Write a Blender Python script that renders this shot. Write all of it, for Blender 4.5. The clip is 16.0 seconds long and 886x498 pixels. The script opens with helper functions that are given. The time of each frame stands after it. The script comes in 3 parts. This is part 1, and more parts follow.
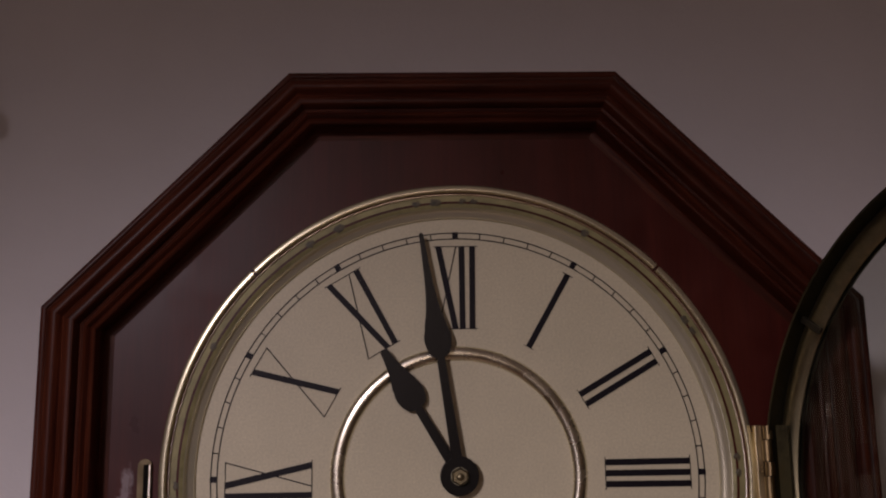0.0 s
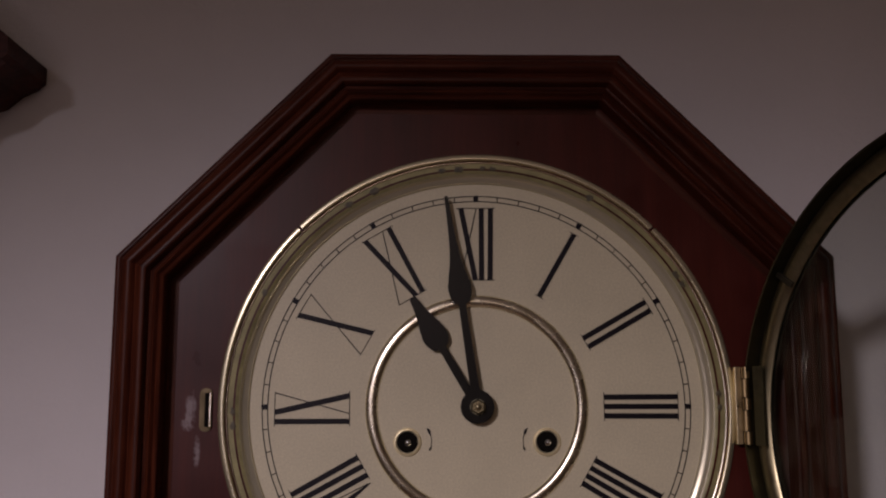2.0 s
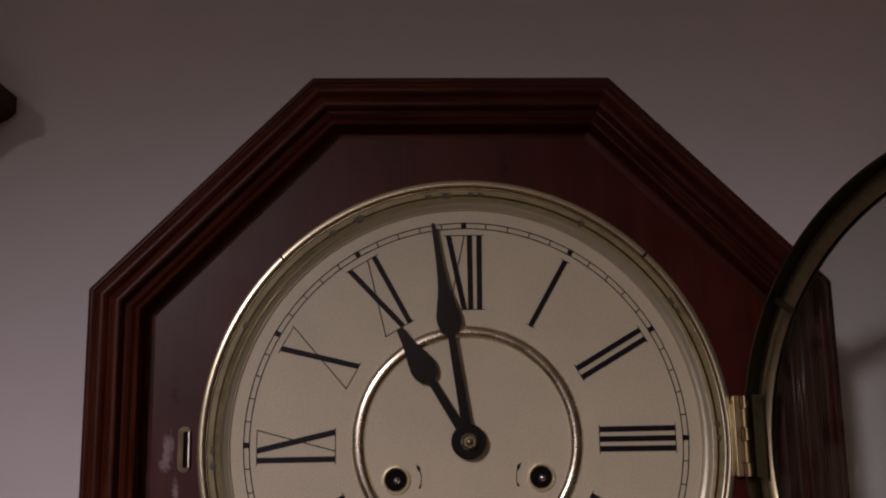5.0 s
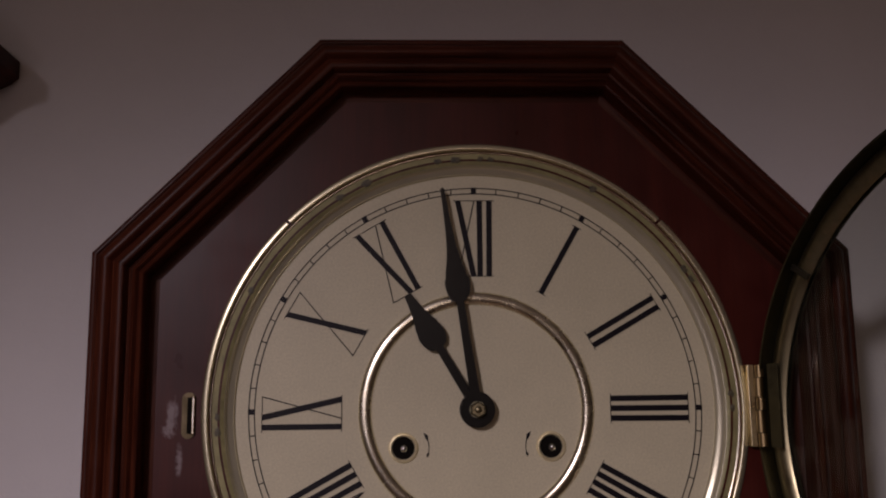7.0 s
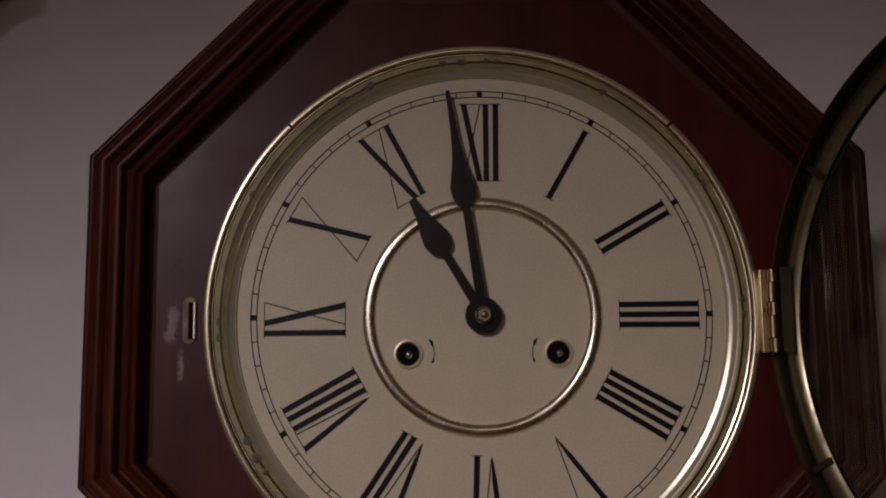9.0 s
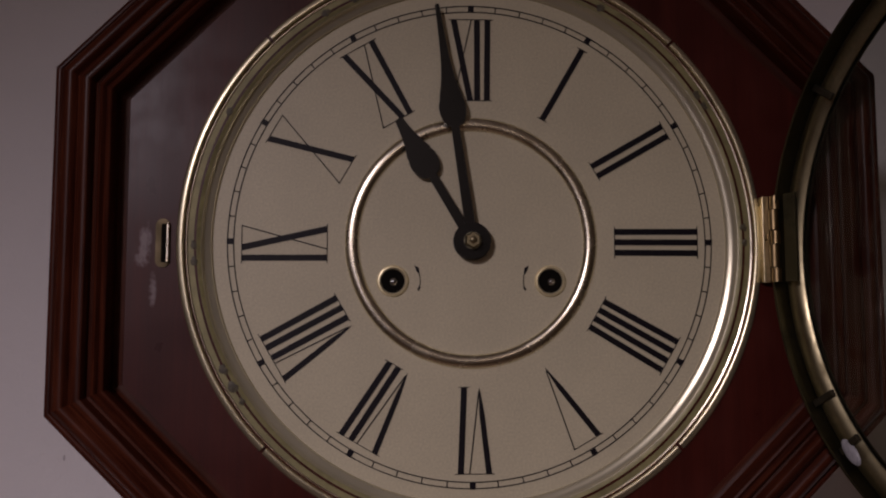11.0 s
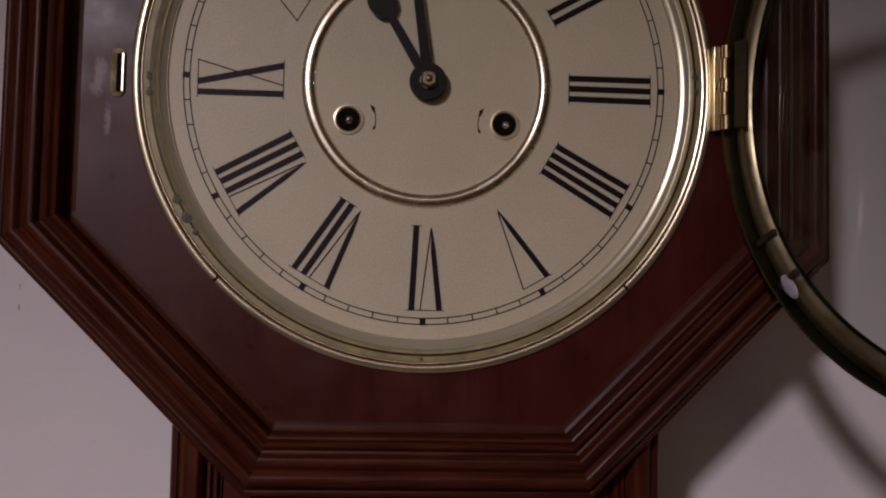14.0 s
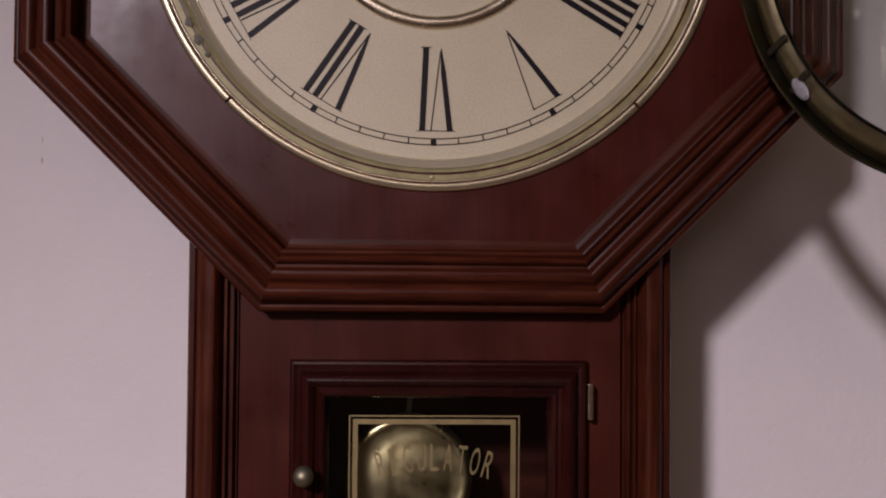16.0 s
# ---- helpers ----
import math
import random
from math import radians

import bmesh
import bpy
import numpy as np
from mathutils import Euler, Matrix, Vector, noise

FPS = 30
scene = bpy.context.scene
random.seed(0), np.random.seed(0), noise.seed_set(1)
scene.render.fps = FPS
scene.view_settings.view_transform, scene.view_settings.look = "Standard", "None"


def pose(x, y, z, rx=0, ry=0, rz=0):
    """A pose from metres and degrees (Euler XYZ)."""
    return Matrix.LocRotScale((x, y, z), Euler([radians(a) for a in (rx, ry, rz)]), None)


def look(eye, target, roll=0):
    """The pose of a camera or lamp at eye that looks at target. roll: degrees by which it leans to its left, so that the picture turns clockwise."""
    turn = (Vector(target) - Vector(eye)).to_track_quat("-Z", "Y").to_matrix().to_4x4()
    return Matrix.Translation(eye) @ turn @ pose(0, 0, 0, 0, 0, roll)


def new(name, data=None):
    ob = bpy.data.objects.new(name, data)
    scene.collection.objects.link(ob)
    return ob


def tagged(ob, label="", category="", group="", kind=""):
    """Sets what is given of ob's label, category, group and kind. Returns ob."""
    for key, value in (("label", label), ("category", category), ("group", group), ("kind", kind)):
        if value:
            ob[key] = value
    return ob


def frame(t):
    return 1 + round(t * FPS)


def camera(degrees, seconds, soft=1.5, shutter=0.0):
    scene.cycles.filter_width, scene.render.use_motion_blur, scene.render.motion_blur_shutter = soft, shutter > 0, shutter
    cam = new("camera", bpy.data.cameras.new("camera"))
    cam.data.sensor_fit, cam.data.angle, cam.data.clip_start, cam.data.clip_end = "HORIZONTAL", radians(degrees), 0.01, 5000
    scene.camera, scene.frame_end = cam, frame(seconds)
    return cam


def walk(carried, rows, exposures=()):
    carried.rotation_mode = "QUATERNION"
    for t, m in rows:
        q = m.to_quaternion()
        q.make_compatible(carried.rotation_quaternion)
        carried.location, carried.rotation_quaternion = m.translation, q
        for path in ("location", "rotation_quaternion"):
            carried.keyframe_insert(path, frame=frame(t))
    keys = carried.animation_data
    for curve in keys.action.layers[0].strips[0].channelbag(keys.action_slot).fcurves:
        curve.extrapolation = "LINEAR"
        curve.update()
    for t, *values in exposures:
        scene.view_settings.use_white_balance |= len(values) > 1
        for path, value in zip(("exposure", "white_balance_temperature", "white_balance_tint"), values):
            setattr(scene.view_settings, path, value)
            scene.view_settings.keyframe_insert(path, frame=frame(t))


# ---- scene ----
cam = camera(49.69, 16.0, soft=2.1)
# seconds, eye x y z, heading to the right, tilt up, roll
PATH = [
    (0.0, -0.0196, -0.4968, 1.6270, 1.51, 10.23, -0.87),
    (0.3, -0.0190, -0.4967, 1.6284, 3.37, 9.42, -0.67),
    (0.5, -0.0199, -0.5094, 1.6273, 4.48, 9.61, -0.63),
    (0.7, -0.0213, -0.5303, 1.6259, 4.75, 10.06, -0.54),
    (1.0, -0.0250, -0.5642, 1.6170, 3.92, 10.43, -0.16),
    (1.2, -0.0287, -0.5759, 1.6132, 3.25, 10.37, 0.08),
    (1.5, -0.0319, -0.5740, 1.6084, 2.35, 9.56, 0.30),
    (2.0, -0.0291, -0.5662, 1.6084, 0.94, 8.51, -0.07),
    (2.5, -0.0311, -0.5554, 1.6116, 0.61, 8.85, -0.58),
    (3.0, -0.0303, -0.5513, 1.6117, 1.29, 9.67, -0.45),
    (3.5, -0.0296, -0.5508, 1.6169, 2.20, 9.59, -0.75),
    (5.8, -0.0379, -0.5380, 1.6080, 2.45, 10.58, -1.00),
    (6.0, -0.0364, -0.5318, 1.6084, 1.99, 10.36, -0.88),
    (6.5, -0.0309, -0.5293, 1.6063, 1.89, 10.15, -0.68),
    (7.0, -0.0367, -0.5349, 1.6005, 2.03, 9.50, -0.62),
    (7.5, -0.0417, -0.5400, 1.5956, 1.67, 8.94, -0.41),
    (8.0, -0.0361, -0.5378, 1.5912, 1.25, 8.53, -0.44),
    (8.5, -0.0368, -0.5261, 1.5760, 1.32, 8.27, -0.62),
    (9.0, -0.0350, -0.5184, 1.5696, 1.52, 7.37, -0.62),
    (9.5, -0.0346, -0.5045, 1.5574, 1.77, 6.78, -0.26),
    (9.7, -0.0342, -0.5019, 1.5564, 1.77, 6.06, -0.36),
    (11.8, -0.0342, -0.4838, 1.5407, 2.45, 4.94, 0.12),
    (12.0, -0.0318, -0.4817, 1.5376, 2.19, 4.68, 0.30),
    (12.5, -0.0303, -0.4780, 1.5325, 2.30, 4.06, 0.52),
    (13.0, -0.0312, -0.4767, 1.5297, 2.48, 3.78, 0.64),
    (13.5, -0.0280, -0.4855, 1.5111, 3.16, 3.58, 0.87),
    (14.0, -0.0244, -0.4925, 1.4869, 3.97, 3.13, 1.22),
    (14.5, -0.0204, -0.4950, 1.4658, 3.91, 2.00, 1.53),
    (15.0, -0.0196, -0.4909, 1.4556, 3.25, 0.78, 1.41),
    (15.5, -0.0155, -0.4958, 1.4378, 2.56, 0.46, 1.02),
    (16.0, -0.0121, -0.4937, 1.4083, 2.03, 1.47, 0.49),
]
EXPOSURES = [(0.0, 0.28), (0.7, 0.32), (1.2, 0.36), (2.0, 0.12), (3.5, 0.10), (6.0, 0.08), (7.0, 0.04), (9.0, -0.22), (9.5, -0.26), (12.5, -0.32), (13.5, -0.22), (14.5, 0.06), (15.0, 0.16), (16.0, 0.54)]
walk(cam, [(t, pose(x, y, z, 90 + tilt, 0, -turn) @ pose(0, 0, 0, 0, 0, roll)) for t, x, y, z, turn, tilt, roll in PATH], EXPOSURES)

# ---- light ----
world = bpy.data.worlds.new("room_air")
scene.world = world
world.use_nodes = True
world.node_tree.nodes["Background"].inputs[0].default_value = (0.88, 0.77, 0.70, 1)
world.node_tree.nodes["Background"].inputs[1].default_value = 0.02

key = bpy.data.lights.new("shaded_lamp", "SPOT")
key.energy, key.color = 162, (1.0, 0.85, 0.945)
key.spot_size, key.spot_blend, key.shadow_soft_size = radians(62.8), 1.0, 0.11
key_ob = new("shaded_lamp", key)
key_ob.matrix_world = look((-0.98, -2.20, 2.30), (0.2, 0.1, 0.20))

# Unseen warm fill, added as ambient light for the shadows and upper wall.
fill = bpy.data.lights.new("added_warm_fill", "POINT")
fill.energy, fill.color, fill.shadow_soft_size = 5.2, (1.0, 0.745, 0.62), 0.30
fill_ob = new("added_warm_fill", fill)
fill_ob.location = (-0.20, -2.80, 2.15)

# Unseen fill at low left, added for the sheen on the face board.
side_fill = bpy.data.lights.new("added_sheen_fill", "POINT")
side_fill.energy, side_fill.color, side_fill.shadow_soft_size = 3.6, (1.0, 0.83, 0.96), 0.28
side_ob = new("added_sheen_fill", side_fill)
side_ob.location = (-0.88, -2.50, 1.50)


# ---- materials ----
def nodes_of(name):
    m = bpy.data.materials.new(name)
    m.use_nodes = True
    nt = m.node_tree
    return m, nt, nt.nodes["Principled BSDF"]


def add(nt, kind, **values):
    n = nt.nodes.new(kind)
    for k, v in values.items():
        n.inputs[k].default_value = v
    return n


def ramp(nt, source, stops):
    r = nt.nodes.new("ShaderNodeValToRGB")
    while len(r.color_ramp.elements) < len(stops):
        r.color_ramp.elements.new(0.5)
    for e, (p, c) in zip(r.color_ramp.elements, stops):
        e.position, e.color = p, (*c, 1) if len(c) == 3 else c
    nt.links.new(source, r.inputs[0])
    return r.outputs[0]


def coords(nt, scale=(1, 1, 1), turn=(0, 0, 0)):
    tc = nt.nodes.new("ShaderNodeTexCoord")
    mp = nt.nodes.new("ShaderNodeMapping")
    mp.vector_type = "TEXTURE"
    mp.inputs["Scale"].default_value, mp.inputs["Rotation"].default_value = [1 / v for v in scale], turn
    nt.links.new(tc.outputs["Object"], mp.inputs[0])
    return mp.outputs[0]


def noise_tex(nt, where, scale, detail=4.0, rough=0.55, distort=0.0):
    n = add(nt, "ShaderNodeTexNoise", Scale=scale, Detail=detail, Roughness=rough, Distortion=distort)
    nt.links.new(where, n.inputs["Vector"])
    return n.outputs["Fac"]


def bump(nt, bsdf, height, strength, distance):
    b = add(nt, "ShaderNodeBump", Strength=strength, Distance=distance)
    nt.links.new(height, b.inputs["Height"])
    nt.links.new(b.outputs[0], bsdf.inputs["Normal"])


def mixed(nt, fac, a, b, mode="MIX"):
    m = nt.nodes.new("ShaderNodeMix")
    m.data_type, m.blend_type = "RGBA", mode
    for i, v in ((0, fac), (6, a), (7, b)):
        if isinstance(v, (int, float, tuple)):
            m.inputs[i].default_value = v
        else:
            nt.links.new(v, m.inputs[i])
    return m.outputs[2]


def wood(name, along, dark, light, rough=0.38, coat=0.05, band=1.0, relief=0.12):
    """Stained, lacquered wood with its grain along one axis (x, z) or an angle in degrees from x towards z."""
    m, nt, b = nodes_of(name)
    turn = (0, radians(along), 0)
    fine = noise_tex(nt, coords(nt, (7, 60, 160), turn), 3.0, 5, 0.65, 0.4)
    broad = noise_tex(nt, coords(nt, (1.2, 9, 14), turn), 3.0, 3, 0.5, 1.2)
    c1 = ramp(nt, fine, [(0.3, dark), (0.72, light)])
    c2 = ramp(nt, broad, [(0.3, (1 - 0.45 * band, 1 - 0.5 * band, 1 - 0.5 * band)), (0.7, (1.15, 1.1, 1.05))])
    smudge = noise_tex(nt, coords(nt), 28, 4, 0.6)
    c3 = ramp(nt, smudge, [(0.3, (0.82, 0.78, 0.78)), (0.7, (1.12, 1.12, 1.12))])
    nt.links.new(mixed(nt, 1.0, mixed(nt, 1.0, c1, c2, "MULTIPLY"), c3, "MULTIPLY"), b.inputs["Base Color"])
    nt.links.new(ramp(nt, smudge, [(0.3, (rough * 0.8,) * 3), (0.75, (rough * 1.35,) * 3)]), b.inputs["Roughness"])
    b.inputs["Coat Weight"].default_value, b.inputs["Coat Roughness"].default_value = coat, 0.22
    b.inputs["Specular IOR Level"].default_value = 0.13
    bump(nt, b, fine, relief, 0.0006)
    return m


DARK, LIGHT = (0.030, 0.0062, 0.0034), (0.098, 0.0255, 0.0115)
WOOD_ANGLES = {a: wood("lacquered_mahogany_%d" % a, a, DARK, LIGHT) for a in (0, 45, 90, 135)}
wood_flat, wood_up = WOOD_ANGLES[0], WOOD_ANGLES[90]
wood_plain = wood("plain_mahogany_board", 90, (0.048, 0.0098, 0.0058), (0.058, 0.0125, 0.0072), 0.42, 0.05, 0.4)
DOOR_WOOD = {a: wood("dark_polished_mahogany_%d" % a, a, (0.020, 0.0040, 0.0034), (0.036, 0.0076, 0.0056), 0.24, 0.35) for a in (0, 90)}
wood_dark = wood("dark_stained_wood", 0, (0.036, 0.0095, 0.0065), (0.085, 0.0210, 0.0140), 0.45, 0.05)


def panel_wood():
    """The face board, with the lacquer rubbed off beside the latch."""
    m = wood("lacquered_face_board", 90, (0.048, 0.0080, 0.0056), (0.066, 0.0120, 0.0078), 0.33, 0.0, 0.5, 0.03)
    m.node_tree.nodes["Principled BSDF"].inputs["Specular IOR Level"].default_value = 0.21
    nt = m.node_tree
    b = nt.nodes["Principled BSDF"]
    base = b.inputs["Base Color"].links[0].from_socket
    tc = nt.nodes.new("ShaderNodeTexCoord")
    total = None
    for cx, cz, sx, sz in ((-0.1668, -0.0080, 0.0056, 0.0070), (-0.1655, 0.0010, 0.0040, 0.0110), (-0.1612, -0.0250, 0.0026, 0.0110)):
        mp = nt.nodes.new("ShaderNodeMapping")
        mp.vector_type = "TEXTURE"
        mp.inputs["Location"].default_value = (cx, 0, cz)
        mp.inputs["Scale"].default_value = (sx, 1, sz)
        nt.links.new(tc.outputs["Object"], mp.inputs[0])
        g = nt.nodes.new("ShaderNodeTexGradient")
        g.gradient_type = "SPHERICAL"
        nt.links.new(mp.outputs[0], g.inputs[0])
        if total is None:
            total = g.outputs["Fac"]
        else:
            s = nt.nodes.new("ShaderNodeMath")
            s.operation = "MAXIMUM"
            nt.links.new(total, s.inputs[0])
            nt.links.new(g.outputs["Fac"], s.inputs[1])
            total = s.outputs[0]
    flake = noise_tex(nt, coords(nt, (1, 1, 0.7)), 300, 6, 0.7)
    s = nt.nodes.new("ShaderNodeMath")
    s.operation = "MULTIPLY"
    nt.links.new(total, s.inputs[0])
    nt.links.new(ramp(nt, flake, [(0.36, (0, 0, 0)), (0.66, (1, 1, 1))]), s.inputs[1])
    mask = ramp(nt, s.outputs[0], [(0.06, (0, 0, 0)), (0.38, (0.46, 0.46, 0.46))])
    nt.links.new(mixed(nt, mask, base, (0.42, 0.36, 0.37, 1)), b.inputs["Base Color"])
    return m


face_wood = panel_wood()


def metal(name, colour, stain, rough, stain_at=(0.55, 0.7), scale=60):
    m, nt, b = nodes_of(name)
    b.inputs["Metallic"].default_value = 1
    w = coords(nt)
    blot = noise_tex(nt, w, scale, 4, 0.6)
    nt.links.new(ramp(nt, blot, [(stain_at[0], colour), (stain_at[1], stain)]), b.inputs["Base Color"])
    scratch = noise_tex(nt, w, 900, 2, 0.5)
    nt.links.new(ramp(nt, blot, [(0.35, (rough,) * 3), (0.75, (rough * 1.9,) * 3)]), b.inputs["Roughness"])
    bump(nt, b, scratch, 0.06, 0.0002)
    return m


brass = metal("polished_brass", (0.84, 0.78, 0.63), (0.62, 0.54, 0.37), 0.15)
brass_old = metal("tarnished_brass", (0.27, 0.252, 0.172), (0.15, 0.136, 0.088), 0.38, (0.50, 0.80), 95)
bob_brass = metal("dulled_bob_brass", (0.70, 0.60, 0.34), (0.50, 0.41, 0.21), 0.26)
hinge_brass = metal("hinge_brass", (0.62, 0.52, 0.32), (0.42, 0.33, 0.18), 0.26)
knuckle_brass = metal("browned_knuckle_brass", (0.34, 0.25, 0.13), (0.22, 0.15, 0.07), 0.28)
leaf_brass = metal("dull_leaf_brass", (0.12, 0.108, 0.062), (0.07, 0.062, 0.036), 0.42)
latch_brass = metal("worn_latch_brass", (0.16, 0.125, 0.075), (0.15, 0.12, 0.07), 0.4)
ring_brass = metal("dulled_ring_brass", (0.29, 0.25, 0.15), (0.17, 0.14, 0.08), 0.30, (0.45, 0.75), 70)
clip_brass = metal("blackened_clip_brass", (0.075, 0.065, 0.045), (0.04, 0.035, 0.025), 0.45)
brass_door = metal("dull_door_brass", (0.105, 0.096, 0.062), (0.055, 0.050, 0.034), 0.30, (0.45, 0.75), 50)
silver = metal("nickelled_bead", (0.80, 0.75, 0.60), (0.62, 0.56, 0.40), 0.19)
steel = metal("steel_arbor", (0.5, 0.5, 0.5), (0.3, 0.3, 0.3), 0.2)


def plain(name, colour, rough, spread=0.15, scale=40, relief=0.0, relief_scale=300, metallic=0.0):
    m, nt, b = nodes_of(name)
    w = coords(nt)
    n = noise_tex(nt, w, scale, 4, 0.6)
    lo = tuple(c * (1 - spread) for c in colour)
    hi = tuple(min(1, c * (1 + spread)) for c in colour)
    nt.links.new(ramp(nt, n, [(0.3, lo), (0.7, hi)]), b.inputs["Base Color"])
    b.inputs["Roughness"].default_value, b.inputs["Metallic"].default_value = rough, metallic
    if relief:
        bump(nt, b, noise_tex(nt, w, relief_scale, 5, 0.65), 0.6, relief)
    return m


channel_brass = plain("matt_tarnished_channel", (0.245, 0.222, 0.100), 0.40, 0.26, 110, 0.00004, 900, 0.18)
bead_brass = plain("satin_bead_brass", (0.76, 0.70, 0.49), 0.26, 0.10, 60, 0, 300, 0.9)
slope_nickel = plain("satin_bezel_slope", (0.60, 0.56, 0.41), 0.22, 0.06, 40, 0.00003, 900, 0.55)
rim_brass = plain("pale_rim_brass", (0.84, 0.74, 0.46), 0.28, 0.08, 300, 0, 300, 0.5)
dial_paint = plain("champagne_dial_paint", (0.585, 0.530, 0.368), 0.46, 0.05, 25, 0.00006, 1500, 0.0)


def grained(m, scale, lo, hi):
    """A fine speckle over a material's colour."""
    nt = m.node_tree
    b = nt.nodes["Principled BSDF"]
    base = b.inputs["Base Color"].links[0].from_socket
    speck = ramp(nt, noise_tex(nt, coords(nt), scale, 2, 0.6), [(0.3, (lo,) * 3), (0.7, (hi,) * 3)])
    nt.links.new(mixed(nt, 1.0, base, speck, "MULTIPLY"), b.inputs["Base Color"])


grained(dial_paint, 900, 0.90, 1.09)
print_ink = plain("black_dial_print", (0.006, 0.004, 0.007), 0.5, 0.2, 200)
print_ink.node_tree.nodes["Principled BSDF"].inputs["Specular IOR Level"].default_value = 0.2
pointer_paint = plain("black_pointer_lacquer", (0.006, 0.005, 0.004), 0.32, 0.2, 200)
pointer_paint.node_tree.nodes["Principled BSDF"].inputs["Specular IOR Level"].default_value = 0.25
# near-black colour that stands in for the shade inside hole and slot
shadow_gap = plain("cavity_shade_black", (0.005, 0.004, 0.003), 0.8)
shadow_gap.node_tree.nodes["Principled BSDF"].inputs["Specular IOR Level"].default_value = 0.1
spot_brass = plain("tarnished_spot", (0.075, 0.062, 0.034), 0.55, 0.5, 700)
# tan for the unseen walls, darkened to cut bounced light
far_paint = plain("dim_unseen_wall_tan", (0.34, 0.27, 0.20), 0.8, 0.03, 6)
wall_paint = plain("white_wall_paint", (0.75, 0.715, 0.715), 0.75, 0.03, 9, 0.0012, 210)
ceiling_paint = plain("white_ceiling_paint", (0.75, 0.72, 0.68), 0.8, 0.03, 6, 0.0006, 90)
carpet = plain("beige_carpet", (0.30, 0.22, 0.15), 0.95, 0.2, 60, 0.004, 500)
gold_leaf = plain("gold_leaf_print", (0.36, 0.29, 0.14), 0.42, 0.15, 150, 0, 300, 0.75)
solder = plain("solder_blob", (0.29, 0.28, 0.30), 0.40, 0.3, 300)


def glass_pane(name):
    m, nt, b = nodes_of(name)
    nt.nodes.remove(b)
    out = nt.nodes["Material Output"]
    clear = add(nt, "ShaderNodeBsdfTransparent", Color=(0.82, 0.84, 0.82, 1))
    gloss = add(nt, "ShaderNodeBsdfGlossy", Roughness=0.02)
    mix = nt.nodes.new("ShaderNodeMixShader")
    mix.inputs[0].default_value = 0.024
    for a, c in ((clear.outputs[0], 1), (gloss.outputs[0], 2)):
        nt.links.new(a, mix.inputs[c])
    nt.links.new(mix.outputs[0], out.inputs[0])
    return m


glass = glass_pane("clear_glass")


# ---- builders ----
def mesh_object(name, bm, material, smooth=0):
    bmesh.ops.recalc_face_normals(bm, faces=bm.faces)
    me = bpy.data.meshes.new(name)
    bm.to_mesh(me)
    bm.free()
    me.materials.append(material)
    if smooth:
        me.polygons.foreach_set("use_smooth", [True] * len(me.polygons))
        me.set_sharp_from_angle(angle=radians(smooth))
    return new(name, me)


def part(name, bm, material, parent, label="", smooth=0):
    ob = mesh_object(name, bm, material, smooth)
    ob.parent = parent
    if parent.type == "EMPTY":
        ob.location = DIAL - parent.location
    return tagged(ob, label)


def box(x0, x1, y0, y1, z0, z1, bm=None, bevel=0.0):
    bm = bm or bmesh.new()
    made = bmesh.ops.create_cube(bm, size=1, matrix=Matrix.Translation(((x0 + x1) / 2, (y0 + y1) / 2, (z0 + z1) / 2))
                                 @ Matrix.Diagonal((x1 - x0, y1 - y0, z1 - z0, 1)))
    if bevel:
        edges = {e for v in made["verts"] for e in v.link_edges}
        bmesh.ops.bevel(bm, geom=list(edges), offset=bevel, segments=2, affect="EDGES", profile=0.5)
    return bm


def lathe(profile, n=160, a0=0.0, a1=360.0, bm=None, centre=(0, 0)):
    """A closed outline of (radius, y) swept round the y axis from a0 to a1 degrees, clockwise from the top."""
    bm = bm or bmesh.new()
    whole = a1 - a0 >= 359.99
    count = n if whole else max(2, int(n * (a1 - a0) / 360)) + 1
    rings = []
    for i in range(count):
        a = radians(a0 + (a1 - a0) * i / (count if whole else count - 1))
        rings.append([bm.verts.new((centre[0] + r * math.sin(a), y, centre[1] + r * math.cos(a))) for r, y in profile])
    k = len(profile)
    for i in range(count if whole else count - 1):
        p, q = rings[i], rings[(i + 1) % count]
        for j in range(k):
            bm.faces.new((p[j], p[(j + 1) % k], q[(j + 1) % k], q[j]))
    if not whole:
        bm.faces.new(rings[0])
        bm.faces.new(rings[-1][::-1])
    return bm


def disc(radius, y0, y1, n=96, bm=None, centre=(0, 0), dome=0.0):
    """A solid disc facing -y, from y0 (front) back to y1."""
    bm = bm or bmesh.new()
    rings = []
    steps = [(radius, y1), (radius, y0)] + ([(radius * f, y0 - dome * (1 - f * f)) for f in (0.8, 0.55, 0.25)] if dome else [])
    for r, y in steps:
        rings.append([bm.verts.new((centre[0] + r * math.sin(2 * math.pi * i / n), y, centre[1] + r * math.cos(2 * math.pi * i / n))) for i in range(n)])
    for p, q in zip(rings, rings[1:]):
        for i in range(n):
            bm.faces.new((p[i], p[(i + 1) % n], q[(i + 1) % n], q[i]))
    bm.faces.new(rings[-1])
    bm.faces.new(rings[0][::-1])
    return bm


def plate(outline, y0, y1, bm=None):
    """A flat outline of (x, z) made solid between y0 and y1."""
    bm = bm or bmesh.new()
    f = [bm.verts.new((x, y0, z)) for x, z in outline]
    b = [bm.verts.new((x, y1, z)) for x, z in outline]
    bm.faces.new(f)
    bm.faces.new(b[::-1])
    k = len(outline)
    for i in range(k):
        bm.faces.new((f[i], b[i], b[(i + 1) % k], f[(i + 1) % k]))
    return bm


